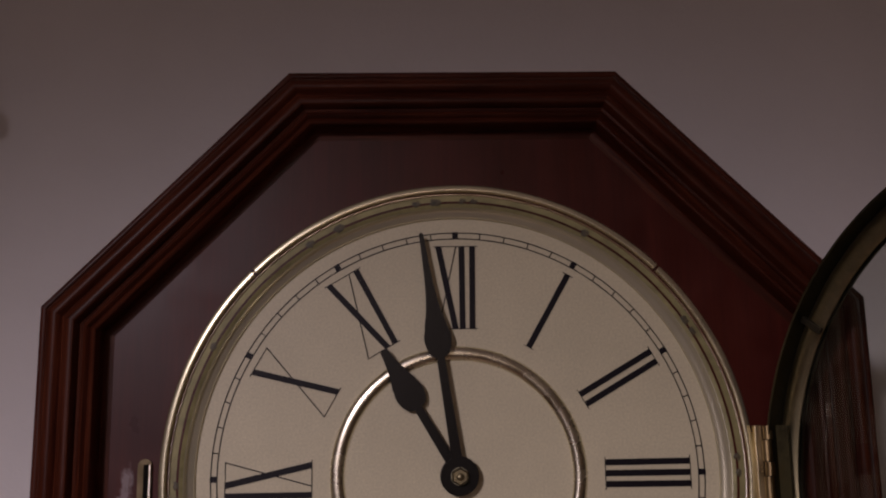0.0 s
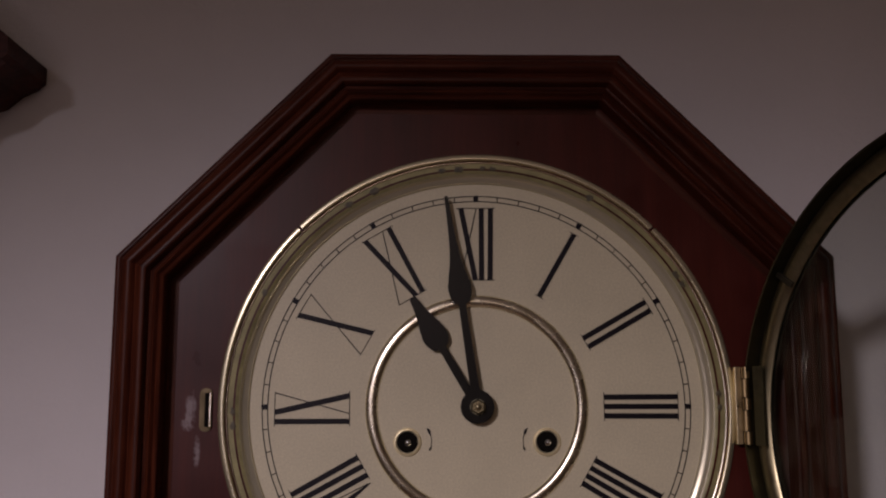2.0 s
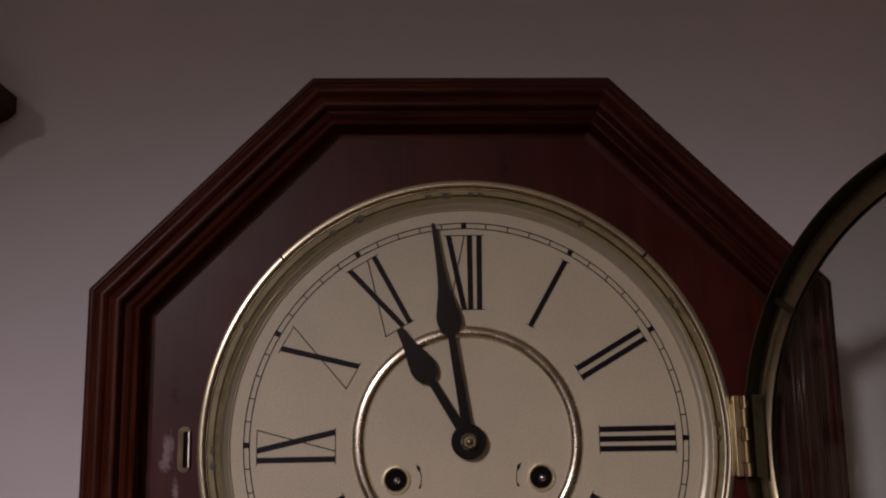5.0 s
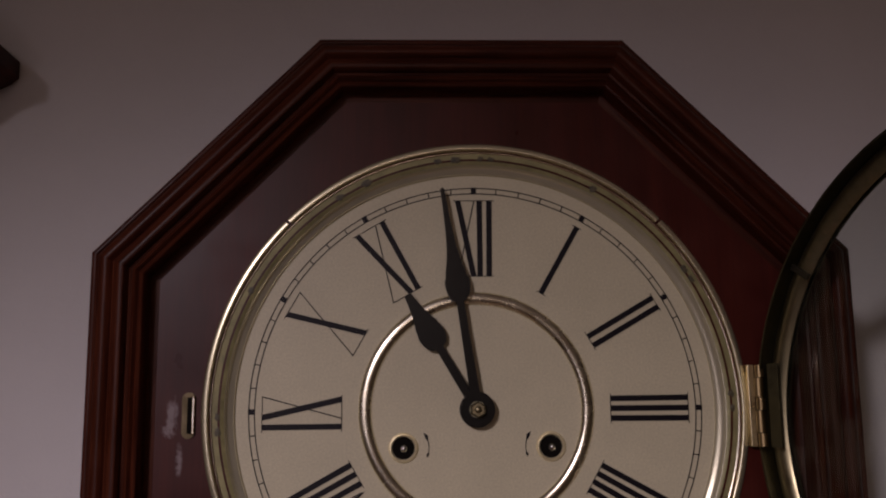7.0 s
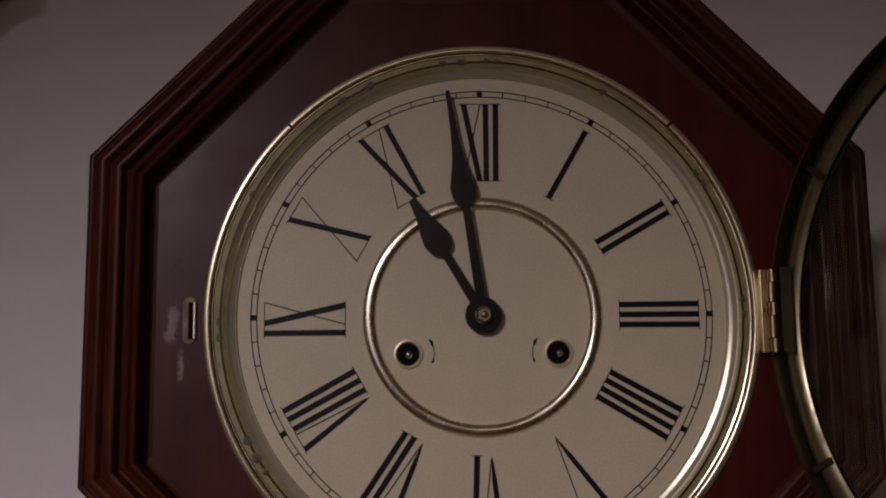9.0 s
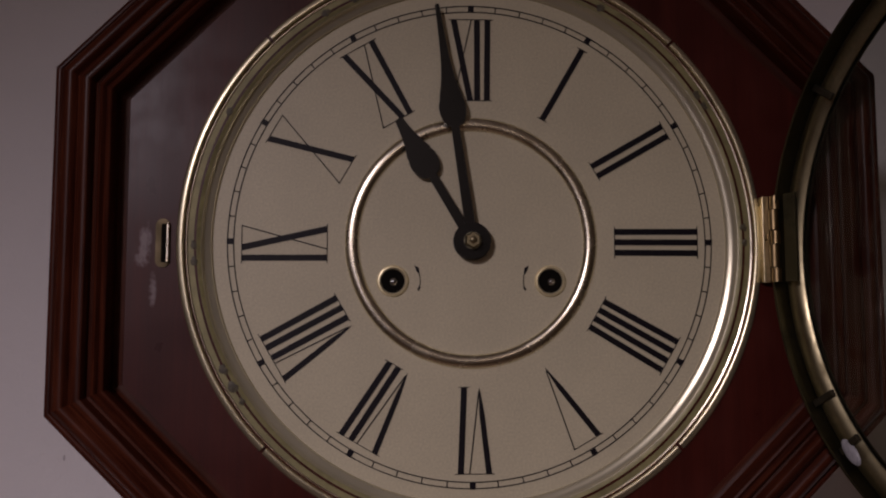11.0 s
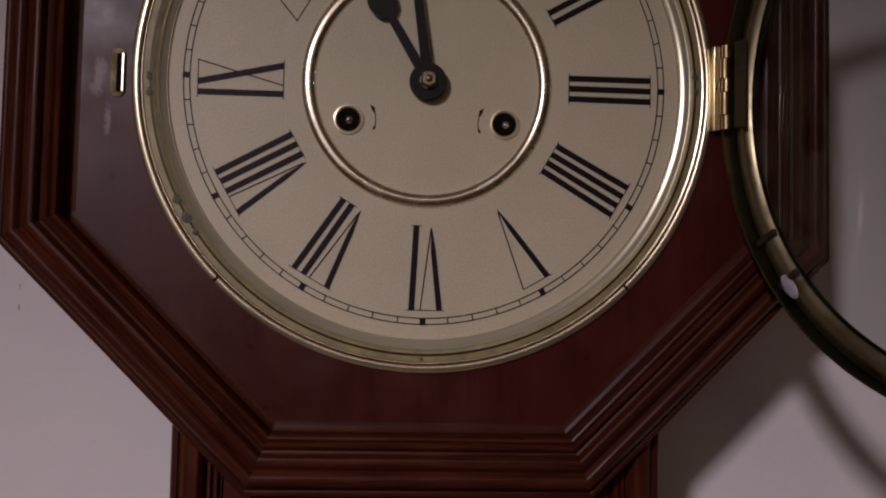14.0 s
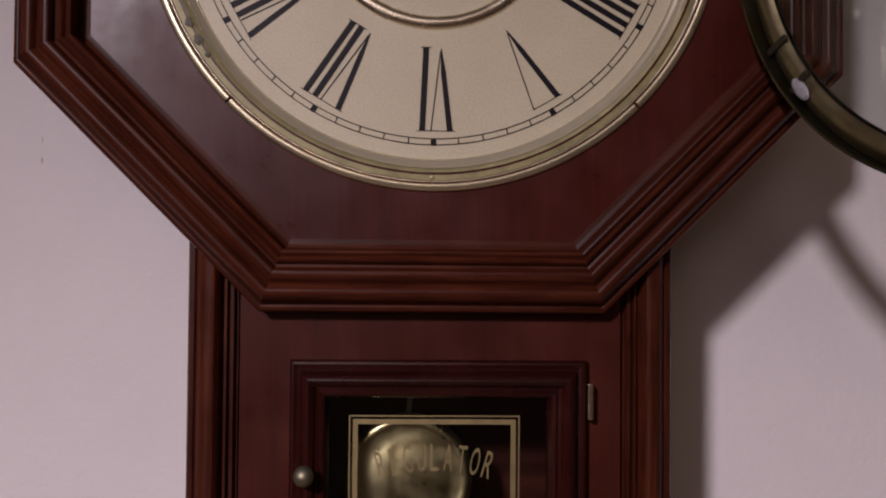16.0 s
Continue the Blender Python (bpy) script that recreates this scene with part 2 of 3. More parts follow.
def mitred(profile, corners_of, count, index, bm=None):
    """One straight length of a frame moulding, mitred at both ends. profile: (offset inwards, y); corners_of(offset): the frame's corners."""
    bm = bm or bmesh.new()
    rows = []
    for off, y in profile:
        c = corners_of(off)
        p, q = c[index], c[(index + 1) % count]
        rows.append((bm.verts.new((p[0], y, p[1])), bm.verts.new((q[0], y, q[1]))))
    k = len(rows)
    for i in range(k):
        (a, b), (c, d) = rows[i], rows[(i + 1) % k]
        bm.faces.new((a, b, d, c))
    bm.faces.new([r[0] for r in rows])
    bm.faces.new([r[1] for r in rows][::-1])
    return bm


def octagon(apothem):
    r = apothem / math.cos(radians(22.5))
    return [(r * math.sin(radians(22.5 + 45 * i)), r * math.cos(radians(22.5 + 45 * i))) for i in range(8)]


# ---- room ----
DIAL = Vector((0, 0, 1.60))
WALL = 0.117


def slab(name, x0, x1, y0, y1, z0, z1, material, label, category):
    ob = mesh_object(name, box(x0, x1, y0, y1, z0, z1), material)
    return tagged(ob, label, category, kind="structure")


slab("wall_north", -2.2, 2.2, WALL, WALL + 0.12, 0, 2.5, wall_paint, "white painted wall with a faint orange-peel texture", "wall")
# unseen walls that close the room, toned dark to limit bounce
slab("wall_south", -2.2, 2.2, -4.12, -4.0, 0, 2.5, far_paint, "plain tan wall, unseen and toned down to cut bounced light", "wall")
slab("wall_west", -2.32, -2.2, -4.12, WALL + 0.12, 0, 2.5, far_paint, "plain tan wall, unseen and toned down to cut bounced light", "wall")
slab("wall_east", 2.2, 2.32, -4.12, WALL + 0.12, 0, 2.5, far_paint, "plain tan wall, unseen and toned down to cut bounced light", "wall")
slab("floor", -2.32, 2.32, -4.12, WALL + 0.12, -0.1, 0, carpet, "beige carpeted floor", "floor")
slab("ceiling", -2.32, 2.32, -4.12, WALL + 0.12, 2.5, 2.6, ceiling_paint, "plain white painted ceiling", "ceiling")

scuff_ink = plain("grey_scuff", (0.50, 0.46, 0.47), 0.8, 0.2, 400)
north = bpy.data.objects["wall_north"]
for x, z, w, h in ((-0.2440, 1.4775, 0.0009, 0.0020), (-0.2440, 1.4905, 0.0003, 0.0022)):
    bm = bmesh.new()
    bmesh.ops.create_icosphere(bm, subdivisions=2, radius=1, matrix=Matrix.Translation((x, WALL - 0.0001, z)) @ Matrix.Diagonal((w, 0.0003, h, 1)))
    for v in bm.verts:
        v.co.x += noise.noise(v.co * 700) * w * 0.8
    mark = mesh_object("scuff_mark", bm, scuff_ink)
    mark.parent = north
    tagged(mark, "small grey scuff on the wall")

# ---- the clock ----
clock = new("wall_clock")
clock.location = (0, WALL, 1.11)
tagged(clock, "octagonal mahogany drop regulator wall clock with its dial door open", "wall clock")

# octagonal case
part("case_body", plate(octagon(0.190), 0.018, WALL - 0.001), wood_dark, clock, "plain dark wooden case box")

FRAME = [(0.0, 0.020), (0.0, -0.0085), (0.0006, -0.0100), (0.0018, -0.0106), (0.0030, -0.0106), (0.0036, -0.0102), (0.0042, -0.0104),
         (0.0048, -0.0128), (0.0062, -0.0155), (0.0082, -0.0174), (0.0102, -0.0180), (0.0118, -0.0174), (0.0130, -0.0160), (0.0138, -0.0152),
         (0.0146, -0.0156), (0.0158, -0.0178), (0.0174, -0.0194), (0.0190, -0.0199), (0.0206, -0.0193), (0.0218, -0.0172), (0.0225, -0.0150),
         (0.0238, -0.0146), (0.0246, -0.0162), (0.0254, -0.0174), (0.0264, -0.0178), (0.0273, -0.0168), (0.0280, -0.0158), (0.0287, -0.0162),
         (0.0297, -0.0170), (0.0307, -0.0166), (0.0314, -0.0150), (0.0318, -0.0105), (0.0322, -0.0062), (0.0332, -0.0056), (0.0350, -0.0053), (0.0368, -0.0051), (0.0368, 0.020)]
for i in range(8):
    turn = {0: 45, 1: 90, 2: 135, 3: 0, 4: 45, 5: 90, 6: 135, 7: 0}[i]
    part("frame_moulding", mitred(FRAME, lambda off: octagon(0.2115 - off), 8, i), WOOD_ANGLES[turn], clock,
         "moulded mahogany frame rail" if i == 0 else "", smooth=38)


def face_board():
    bm = bmesh.new()
    n = 160
    hole, rim = [], []
    oc = octagon(0.2115 - 0.0360)
    for i in range(n):
        a = 2 * math.pi * i / n
        d = (math.sin(a), math.cos(a))
        hole.append((0.1400 * d[0], 0.1400 * d[1]))
        k = math.cos((a + math.pi / 8) % (math.pi / 4) - math.pi / 8)
        rim.append((0.1755 / k * d[0], 0.1755 / k * d[1]))
    def ring(pts, y):
        return [bm.verts.new((x, y, z)) for x, z in pts]
    rows = [ring(rim, -0.005), ring(hole, -0.005), ring(hole, 0.012), ring(rim, 0.012)]
    for p, q in zip(rows, rows[1:] + rows[:1]):
        for i in range(n):
            bm.faces.new((p[i], p[(i + 1) % n], q[(i + 1) % n], q[i]))
    return bm


part("face_board", face_board(), face_wood, clock, "glossy mahogany board with rubbed lacquer beside the latch")

# dial
dial = part("dial", disc(0.1335, 0.0, 0.004, 160), dial_paint, clock, "champagne-coloured metal dial with black Roman numerals")
BEAD = [(0.0580, -0.0002), (0.0584, -0.0009), (0.0591, -0.0016), (0.0600, -0.0021), (0.0609, -0.0023), (0.0618, -0.0023), (0.0628, -0.0021), (0.0638, -0.0018),
        (0.0646, -0.0012), (0.0653, -0.0002)]
part("raised_ring", lathe(BEAD + [(0.0654, 0.002), (0.0580, 0.002)], 160), silver, dial, "polished raised ring on the dial", smooth=50)

INK = -0.0003


def bar(p, q, w0, w1=None):
    """Outline of a stroke in numeral space; its ends lie level."""
    w1 = w0 if w1 is None else w1
    return [(p[0] - w0 / 2, p[1]), (p[0] + w0 / 2, p[1]), (q[0] + w1 / 2, q[1]), (q[0] - w1 / 2, q[1])]


# the strokes of each numeral, in millimetres across it at its rim end and its hub end:
# I: rim, hub; V: thick rim, thin rim, apex; X: thick rim, thick hub, thin rim, thin hub
NUMERALS = {
    1: [("I", 0.0, 0.0)],
    2: [("I", -2.9, -2.9), ("I", 2.9, 2.9)],
    3: [("I", -5.6, -5.4), ("I", 0.0, 0.0), ("I", 5.6, 5.4)],
    4: [("I", -8.4, -7.5), ("I", -2.9, -2.5), ("I", 2.7, 2.5), ("I", 8.3, 7.5)],
    5: [("V", -6.4, 8.0, 0.0)],
    6: [("V", -8.4, 1.5, -3.6), ("I", 6.0, 4.2)],
    7: [("V", -10.8, -0.5, -5.1), ("I", 3.0, 0.4), ("I", 8.6, 5.5)],
    8: [("V", -12.8, -3.7, -6.6), ("I", -0.6, -1.7), ("I", 5.2, 4.0), ("I", 10.4, 9.6)],
    9: [("I", -8.4, -8.3), ("X", -3.1, 6.5, 8.2, -3.9)],
    10: [("X", -6.2, 6.4, 7.9, -7.9)],
    11: [("X", -8.6, 1.6, 3.4, -9.9), ("I", 7.5, 6.1)],
    12: [("X", -9.1, -0.5, 0.2, -9.4), ("I", 3.2, 3.1), ("I", 8.8, 8.2)],
}
RIM_END, HUB_END = 0.1179, 0.0744


def numeral(hour):
    thick, thin = 0.0031, 0.00062
    strokes, rims, hubs = [], [], []
    for kind, *at in NUMERALS[hour]:
        at = [v * 0.001 for v in at]
        if kind == "I":
            strokes.append(bar((at[1], HUB_END), (at[0], RIM_END), thick))
            rims += [at[0] - 0.0029, at[0] + 0.0029]
            hubs.append((at[1] - 0.0028, at[1] + 0.0028))
        elif kind == "V":
            # the thick limb keeps its width almost to the apex
            turn = (at[0] - at[2]) / (RIM_END - HUB_END)
            strokes.append([(at[2] - 0.0002, HUB_END + 0.0006), (at[2] + 0.0002, HUB_END + 0.0006),
                            (at[2] + turn * 0.013 + thick * 0.5, HUB_END + 0.013), (at[0] + thick / 2, RIM_END),
                            (at[0] - thick / 2, RIM_END), (at[2] + turn * 0.013 - thick * 0.36, HUB_END + 0.013)])
            strokes.append(bar((at[2] + 0.0003, HUB_END + 0.002), (at[1], RIM_END), thin))
            rims += [at[0] - 0.0026, at[1] + 0.0003]
        else:
            strokes.append(bar((at[1], HUB_END), (at[0], RIM_END), thick * 1.04))
            strokes.append(bar((at[3], HUB_END), (at[2], RIM_END), thin))
            rims += [at[0] - 0.0027, at[2] + 0.0003]
            hubs.append((at[3] - 0.0004, at[1] + 0.0027))
    strokes.append([(min(rims), RIM_END - 0.0002), (max(rims), RIM_END - 0.0002), (max(rims), RIM_END + 0.0002), (min(rims), RIM_END + 0.0002)])
    if hubs:
        lo, hi = min(h[0] for h in hubs), max(h[1] for h in hubs)
        strokes.append([(lo, HUB_END - 0.0002), (hi, HUB_END - 0.0002), (hi, HUB_END + 0.0002), (lo, HUB_END + 0.0002)])
    a = radians(30 * hour)
    pieces = []
    for k, stroke in enumerate(strokes):
        turned = [(v * math.sin(a) + x * math.cos(a), v * math.cos(a) - x * math.sin(a)) for x, v in stroke]
        pieces.append(plate(turned, INK - 0.00002 * k, 0.001))
    return pieces


# each numeral is the line along its rim end, with its strokes under it
for hour, text in enumerate("I II III IIII V VI VII VIII IX X XI XII".split(), 1):
    pieces = numeral(hour)
    rim_line = pieces.pop(-2 if text != "V" else -1)
    figure = part("numeral", rim_line, print_ink, clock, "black printed Roman numeral " + text)
    for bm in pieces:
        part("stroke", bm, print_ink, figure)

track = lathe([(0.12175, INK), (0.12230, INK), (0.12230, 0.001), (0.12175, 0.001)], 180)
lathe([(0.12490, INK), (0.12545, INK), (0.12545, 0.001), (0.12490, 0.001)], 180, bm=track)
for i in range(60):
    if i % 5:
        a = radians(6 * i)
        w = 0.00030
        plate([(v * math.sin(a) + u * math.cos(a), v * math.cos(a) - u * math.sin(a))
               for u, v in ((-w, 0.1220), (w, 0.1220), (w, 0.1252), (-w, 0.1252))], INK - 0.00003, 0.001, track)
part("minute_track", track, print_ink, dial, "thin double minute track with ticks")
for i in range(12):
    a = radians(30 * i)
    part("minute_block", plate([(v * math.sin(a) + u * math.cos(a), v * math.cos(a) - u * math.sin(a))
         for u, v in ((-0.0015, 0.1218), (0.0015, 0.1218), (0.0015, 0.1256), (-0.0015, 0.1256))], INK - 0.00006, 0.001), print_ink, dial)

for side in (-1, 1):
    cx, cz = 0.0406 * side, -0.0203
    hole = part("winding_hole", lathe([(0.0082, 0.0005), (0.0081, -0.0006), (0.0076, -0.0013), (0.0069, -0.0014), (0.0063, -0.0008), (0.0060, 0.0), (0.0060, 0.0005)],
                48, centre=(cx, cz)), rim_brass, clock, "brass-rimmed winding hole", smooth=45)
    # no hole is cut: its shade is a black disc on the dial
    part("hole_shade", disc(0.0061, -0.00025, 0.0004, 32, centre=(cx, cz)), shadow_gap, hole, "black disc standing for the shade in the hole")
    part("winding_arbor", disc(0.0021, -0.0012, 0.0003, 12, centre=(cx + 0.0003, cz - 0.0003), dome=0.0014), steel, hole, "small steel winding square", smooth=60)
    # curved arrow beside the hole, on the side of the dial's middle
    def at_angle(deg, r):
        d = radians(deg)
        return (cx - side * r * math.sin(d), cz + r * math.cos(d))
    bm = bmesh.new()
    n = 10
    outer = [at_angle(62 + 44 * i / n, 0.0140 + 0.0002) for i in range(n + 1)]
    inner = [at_angle(62 + 44 * i / n, 0.0140 - 0.0002) for i in range(n + 1)]
    plate(outer + inner[::-1], INK, 0.001, bm)
    plate([at_angle(53, 0.0138), at_angle(63, 0.0150), at_angle(78, 0.0141), at_angle(66, 0.0131)], INK - 0.00004, 0.001, bm)
    plate([at_angle(100, 0.0138), at_angle(103, 0.0146), at_angle(112, 0.0140), at_angle(108, 0.0131)], INK - 0.00004, 0.001, bm)
    part("winding_arrow", bm, print_ink, dial, "small curved black winding arrow")

# pointers
def pointer(name, length, bulb_at, bulb, neck, stick0, stick1, tip, y, angle, boss):
    side = [(0.0, stick0 / 2), (neck, stick1 / 2)]
    for i in range(1, 8):
        f = i / 7
        side.append((neck + (bulb_at - neck) * (1 - math.cos(math.pi / 2 * f)), stick1 / 2 + (bulb - stick1 / 2) * math.sin(math.pi / 2 * f)))
    start = 0.5 * bulb
    wide = math.sqrt(bulb ** 2 - start ** 2)
    for i in range(1, 4):
        d = start * i / 3
        side.append((bulb_at + d, math.sqrt(bulb ** 2 - d ** 2)))
    for i in range(1, 15):
        d = (length - bulb_at - start) * i / 14
        side.append((bulb_at + start + d, tip / 2 + (wide - tip / 2) * math.exp(-d / (1.75 * bulb)) + 0.0008 * (1 - i / 14)))
    a = radians(angle)
    pts = [(w, v) for v, w in side] + [(0, length + tip * 0.4)] + [(-w, v) for v, w in side[::-1]]
    bm = plate([(v * math.sin(a) + u * math.cos(a), v * math.cos(a) - u * math.sin(a)) for u, v in pts], y, y + 0.0011)
    disc(boss, y - 0.0002, y + 0.0013, 48, bm)
    return part(name, bm, pointer_paint, clock, "black spade-shaped " + name.replace("_", " "), smooth=30)


pointer("hour_pointer", 0.0735, 0.0485, 0.0076, 0.0395, 0.0054, 0.0044, 0.0020, -0.0045, -30.9, 0.0098)
pointer("minute_pointer", 0.1248, 0.0705, 0.0070, 0.0600, 0.0056, 0.0042, 0.0022, -0.0066, -8.3, 0.0094)
part("centre_post", disc(0.0045, -0.0085, 0.001, 32), brass_old, clock, "brass centre post")
nut = bmesh.new()
bmesh.ops.create_cone(nut, cap_ends=True, segments=6, radius1=0.0046, radius2=0.0036, depth=0.0028,
                      matrix=Matrix.Translation((0, -0.0105, 0)) @ Matrix.Rotation(radians(90), 4, "X"))
disc(0.0019, -0.0125, -0.0110, 20, nut, dome=0.0008)
part("pointer_nut", nut, ring_brass, clock, "small brass six-sided pointer nut")

# fixed brass bezel: sloped inner ring, tarnished channel and a split outer bead
part("bezel_slope", lathe([(0.1326, 0.0005), (0.1327, -0.0008), (0.1331, -0.0013), (0.1334, -0.0010), (0.1338, -0.0013), (0.1348, -0.00165), (0.1358, -0.0021), (0.1368, -0.00275),
     (0.1372, -0.0038), (0.1375, -0.0050), (0.1378, -0.0051), (0.1380, 0.003), (0.1326, 0.003)], 200), slope_nickel, clock, "satin pale inner bezel slope", smooth=50)
part("bezel_channel", lathe([(0.1378, -0.0030), (0.1378, -0.0045), (0.1382, -0.0048), (0.1412, -0.0050), (0.1444, -0.0052), (0.1444, 0.004), (0.1378, 0.004)], 200),
     channel_brass, clock, "dull olive tarnished brass bezel channel", smooth=35)
part("bezel_lip", lathe([(0.1441, 0.003), (0.1441, -0.0052), (0.1444, -0.00535), (0.1447, -0.0055), (0.1450, -0.0055), (0.1453, -0.0046), (0.1453, 0.003)], 200),
     brass, clock, "fine bright brass lip", smooth=50)
for i in range(4):
    a = 45 + 90 * i
    part("bezel_bead", lathe([(0.1452, 0.002), (0.1452, -0.0030), (0.1456, -0.0040), (0.1458, -0.0064), (0.1461, -0.0072), (0.1466, -0.00745), (0.1474, -0.0074), (0.1484, -0.0072),
         (0.1493, -0.0069), (0.1498, -0.0062), (0.1500, -0.0050), (0.1500, 0.002)], 200, a + 0.3, a + 89.7), bead_brass, clock, "polished brass bead with open joints" if i == 0 else "", smooth=40)

# tarnish spots and a pin on the bezel channel
for deg, size in ((-32.5, 0.0019), (-25.5, 0.0021), (-8.2, 0.0015), (-4.2, 0.0021), (1.5, 0.0013), (3.9, 0.0015), (28.9, 0.0018), (57.0, 0.0017), (59.6, 0.0014),
                  (-61.8, 0.0017), (-91.0, 0.0015), (-94.2, 0.0017), (87.0, 0.0015), (90.2, 0.0015), (-117.5, 0.0020), (-121.5, 0.0022), (-125.0, 0.0013)):
    bm = bmesh.new()
    bmesh.ops.create_icosphere(bm, subdivisions=3, radius=1, matrix=Matrix.Rotation(radians(deg), 4, "Y") @ Matrix.Translation((0, -0.00500, 0.1412))
                               @ Matrix.Diagonal((size * 1.4, 0.00025, size * 1.0, 1)))
    for v in bm.verts:
        d = noise.noise_vector(v.co * 1100) * 0.0013
        v.co += Vector((d.x, 0, d.z))
    part("tarnish_spot", bm, spot_brass, clock, "dark tarnish spot on the bezel", smooth=60)
part("bezel_pin", disc(0.0009, -0.0070, -0.005, 12, centre=(-0.001, -0.1422)), brass, clock, "tiny bright bezel pin")

# latch plate
latch = bmesh.new()
oval = []
for i in range(24):
    t = 2 * math.pi * i / 24
    oval.append((-0.1566 + 0.0036 * math.cos(t), -0.0015 + (0.0088 if math.sin(t) > 0 else -0.0088) + 0.0036 * math.sin(t)))
plate(oval, -0.0058, -0.002, latch)
latch_ob = part("latch_plate", latch, latch_brass, clock, "small brass latch plate with a slot")
# the plate is uncut; a black strip paints the shade of its slot
part("slot_shade", box(-0.1572, -0.1548, -0.0061, -0.003, -0.0112, 0.0082), shadow_gap, latch_ob, "black strip standing for the shade in the slot")
part("latch_lip", box(-0.1546, -0.1532, -0.0072, -0.003, -0.0115, 0.0085, bevel=0.0004), brass, latch_ob, "bright folded brass lip")

# hinge
HX, HY = 0.1525, -0.0115
hinge = part("hinge_leaf", box(0.1486, 0.1520, -0.0110, -0.0060, -0.0215, 0.0228, bevel=0.0003), hinge_brass, clock, "bright brass hinge leaf")
for i, (f0, f1) in enumerate(((0.0, 0.17), (0.17, 0.44), (0.44, 0.60), (0.60, 0.84), (0.84, 1.0))):
    z0, z1 = -0.0215 + 0.0443 * f0, -0.0215 + 0.0443 * f1
    k = bmesh.new()
    bmesh.ops.create_cone(k, cap_ends=True, segments=20, radius1=0.0024, radius2=0.0024, depth=z1 - z0 - 0.0005,
                          matrix=Matrix.Translation((HX + (0.0018 if i % 2 == 0 else 0.0010), HY - 0.0016, (z0 + z1) / 2)))
    part("hinge_knuckle", k, knuckle_brass, hinge, smooth=40)

# open dial door: ring, glass and clips
OPEN = radians(65.5)
SWING = Matrix.Translation((0.2145, -0.149, -0.0095)) @ Matrix.Rotation(radians(180) - OPEN, 4, "Z")


def swung(bm):
    bmesh.ops.transform(bm, matrix=SWING, verts=bm.verts)
    return bm


RIM = [(0.1505, 0.0), (0.1507, -0.0100), (0.1498, -0.0126), (0.1475, -0.0142), (0.1440, -0.0146), (0.1405, -0.0138), (0.1376, -0.0120), (0.1360, -0.0100),
       (0.1362, -0.0092), (0.1382, -0.0104), (0.1408, -0.0122), (0.1440, -0.0130), (0.1470, -0.0126), (0.1488, -0.0112), (0.1494, -0.0092), (0.1493, 0.0)]
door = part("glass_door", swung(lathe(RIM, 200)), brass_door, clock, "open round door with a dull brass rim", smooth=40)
part("retaining_ring", swung(lathe([(0.1372, -0.0078), (0.1390, -0.0060), (0.1425, -0.0052), (0.1462, -0.0060), (0.1488, -0.0085), (0.1488, -0.0095), (0.1460, -0.0072),
     (0.1425, -0.0064), (0.1392, -0.0072), (0.1374, -0.0088)], 200)), ring_brass, door, "bright inner brass retaining ring", smooth=40)
pane = part("pane", swung(disc(0.1378, -0.0098, -0.0082, 128)), glass, door, "clear round glass pane")
pane.visible_shadow = False


def on_ring(deg, r, y):
    a = radians(deg)
    return (r * math.sin(a), y, r * math.cos(a))


def clip(deg):
    bm = bmesh.new()
    bmesh.ops.create_cube(bm, size=1, matrix=Matrix.Rotation(radians(deg), 4, "Y") @ Matrix.Translation((0, -0.0050, 0.1425)) @ Matrix.Diagonal((0.0035, 0.0022, 0.0130, 1)))
    bmesh.ops.bevel(bm, geom=bm.edges[:], offset=0.0006, segments=2, affect="EDGES", profile=0.5)
    return swung(bm)


# clips and a solder blob low on the ring, beside the hinge side
for deg in (119, 129, 56):
    part("clip", clip(deg), clip_brass, door, "dark brass glass clip")
blob = bmesh.new()
bmesh.ops.create_icosphere(blob, subdivisions=3, radius=1, matrix=Matrix.Rotation(radians(130.3), 4, "Y") @ Matrix.Translation((0, -0.0045, 0.1440))
                           @ Matrix.Diagonal((0.0072, 0.0013, 0.0034, 1)))
part("solder_blob", swung(blob), solder, door, "shiny grey solder blob", smooth=60)
part("door_hinge_leaf", swung(box(0.1340, 0.1415, -0.0012, -0.0002, -0.0120, 0.0323)), leaf_brass, door, "dull olive brass hinge leaf")

# ---- drop case under the octagon ----
TOP, LOW = -0.195, -0.470


def holed_board(outer, inner, y0, y1):
    """A board between y0 and y1 with a rectangular opening; outer and inner: x0, x1, z0, z1."""
    bm = bmesh.new()
    loops = []
    for (x0, x1, z0, z1), y in ((outer, y0), (inner, y0), (inner, y1), (outer, y1)):
        loops.append([bm.verts.new((x, y, z)) for x, z in ((x0, z0), (x1, z0), (x1, z1), (x0, z1))])
    for p, q in zip(loops, loops[1:] + loops[:1]):
        for i in range(4):
            bm.faces.new((p[i], p[(i + 1) % 4], q[(i + 1) % 4], q[i]))
    return bm


part("drop_front_board", holed_board((-0.0985, 0.0985, LOW + 0.02, TOP), (-0.0600, 0.0680, LOW + 0.045, -0.248), 0.003, 0.016), wood_plain, clock,
     "plain mahogany board round the lower door")
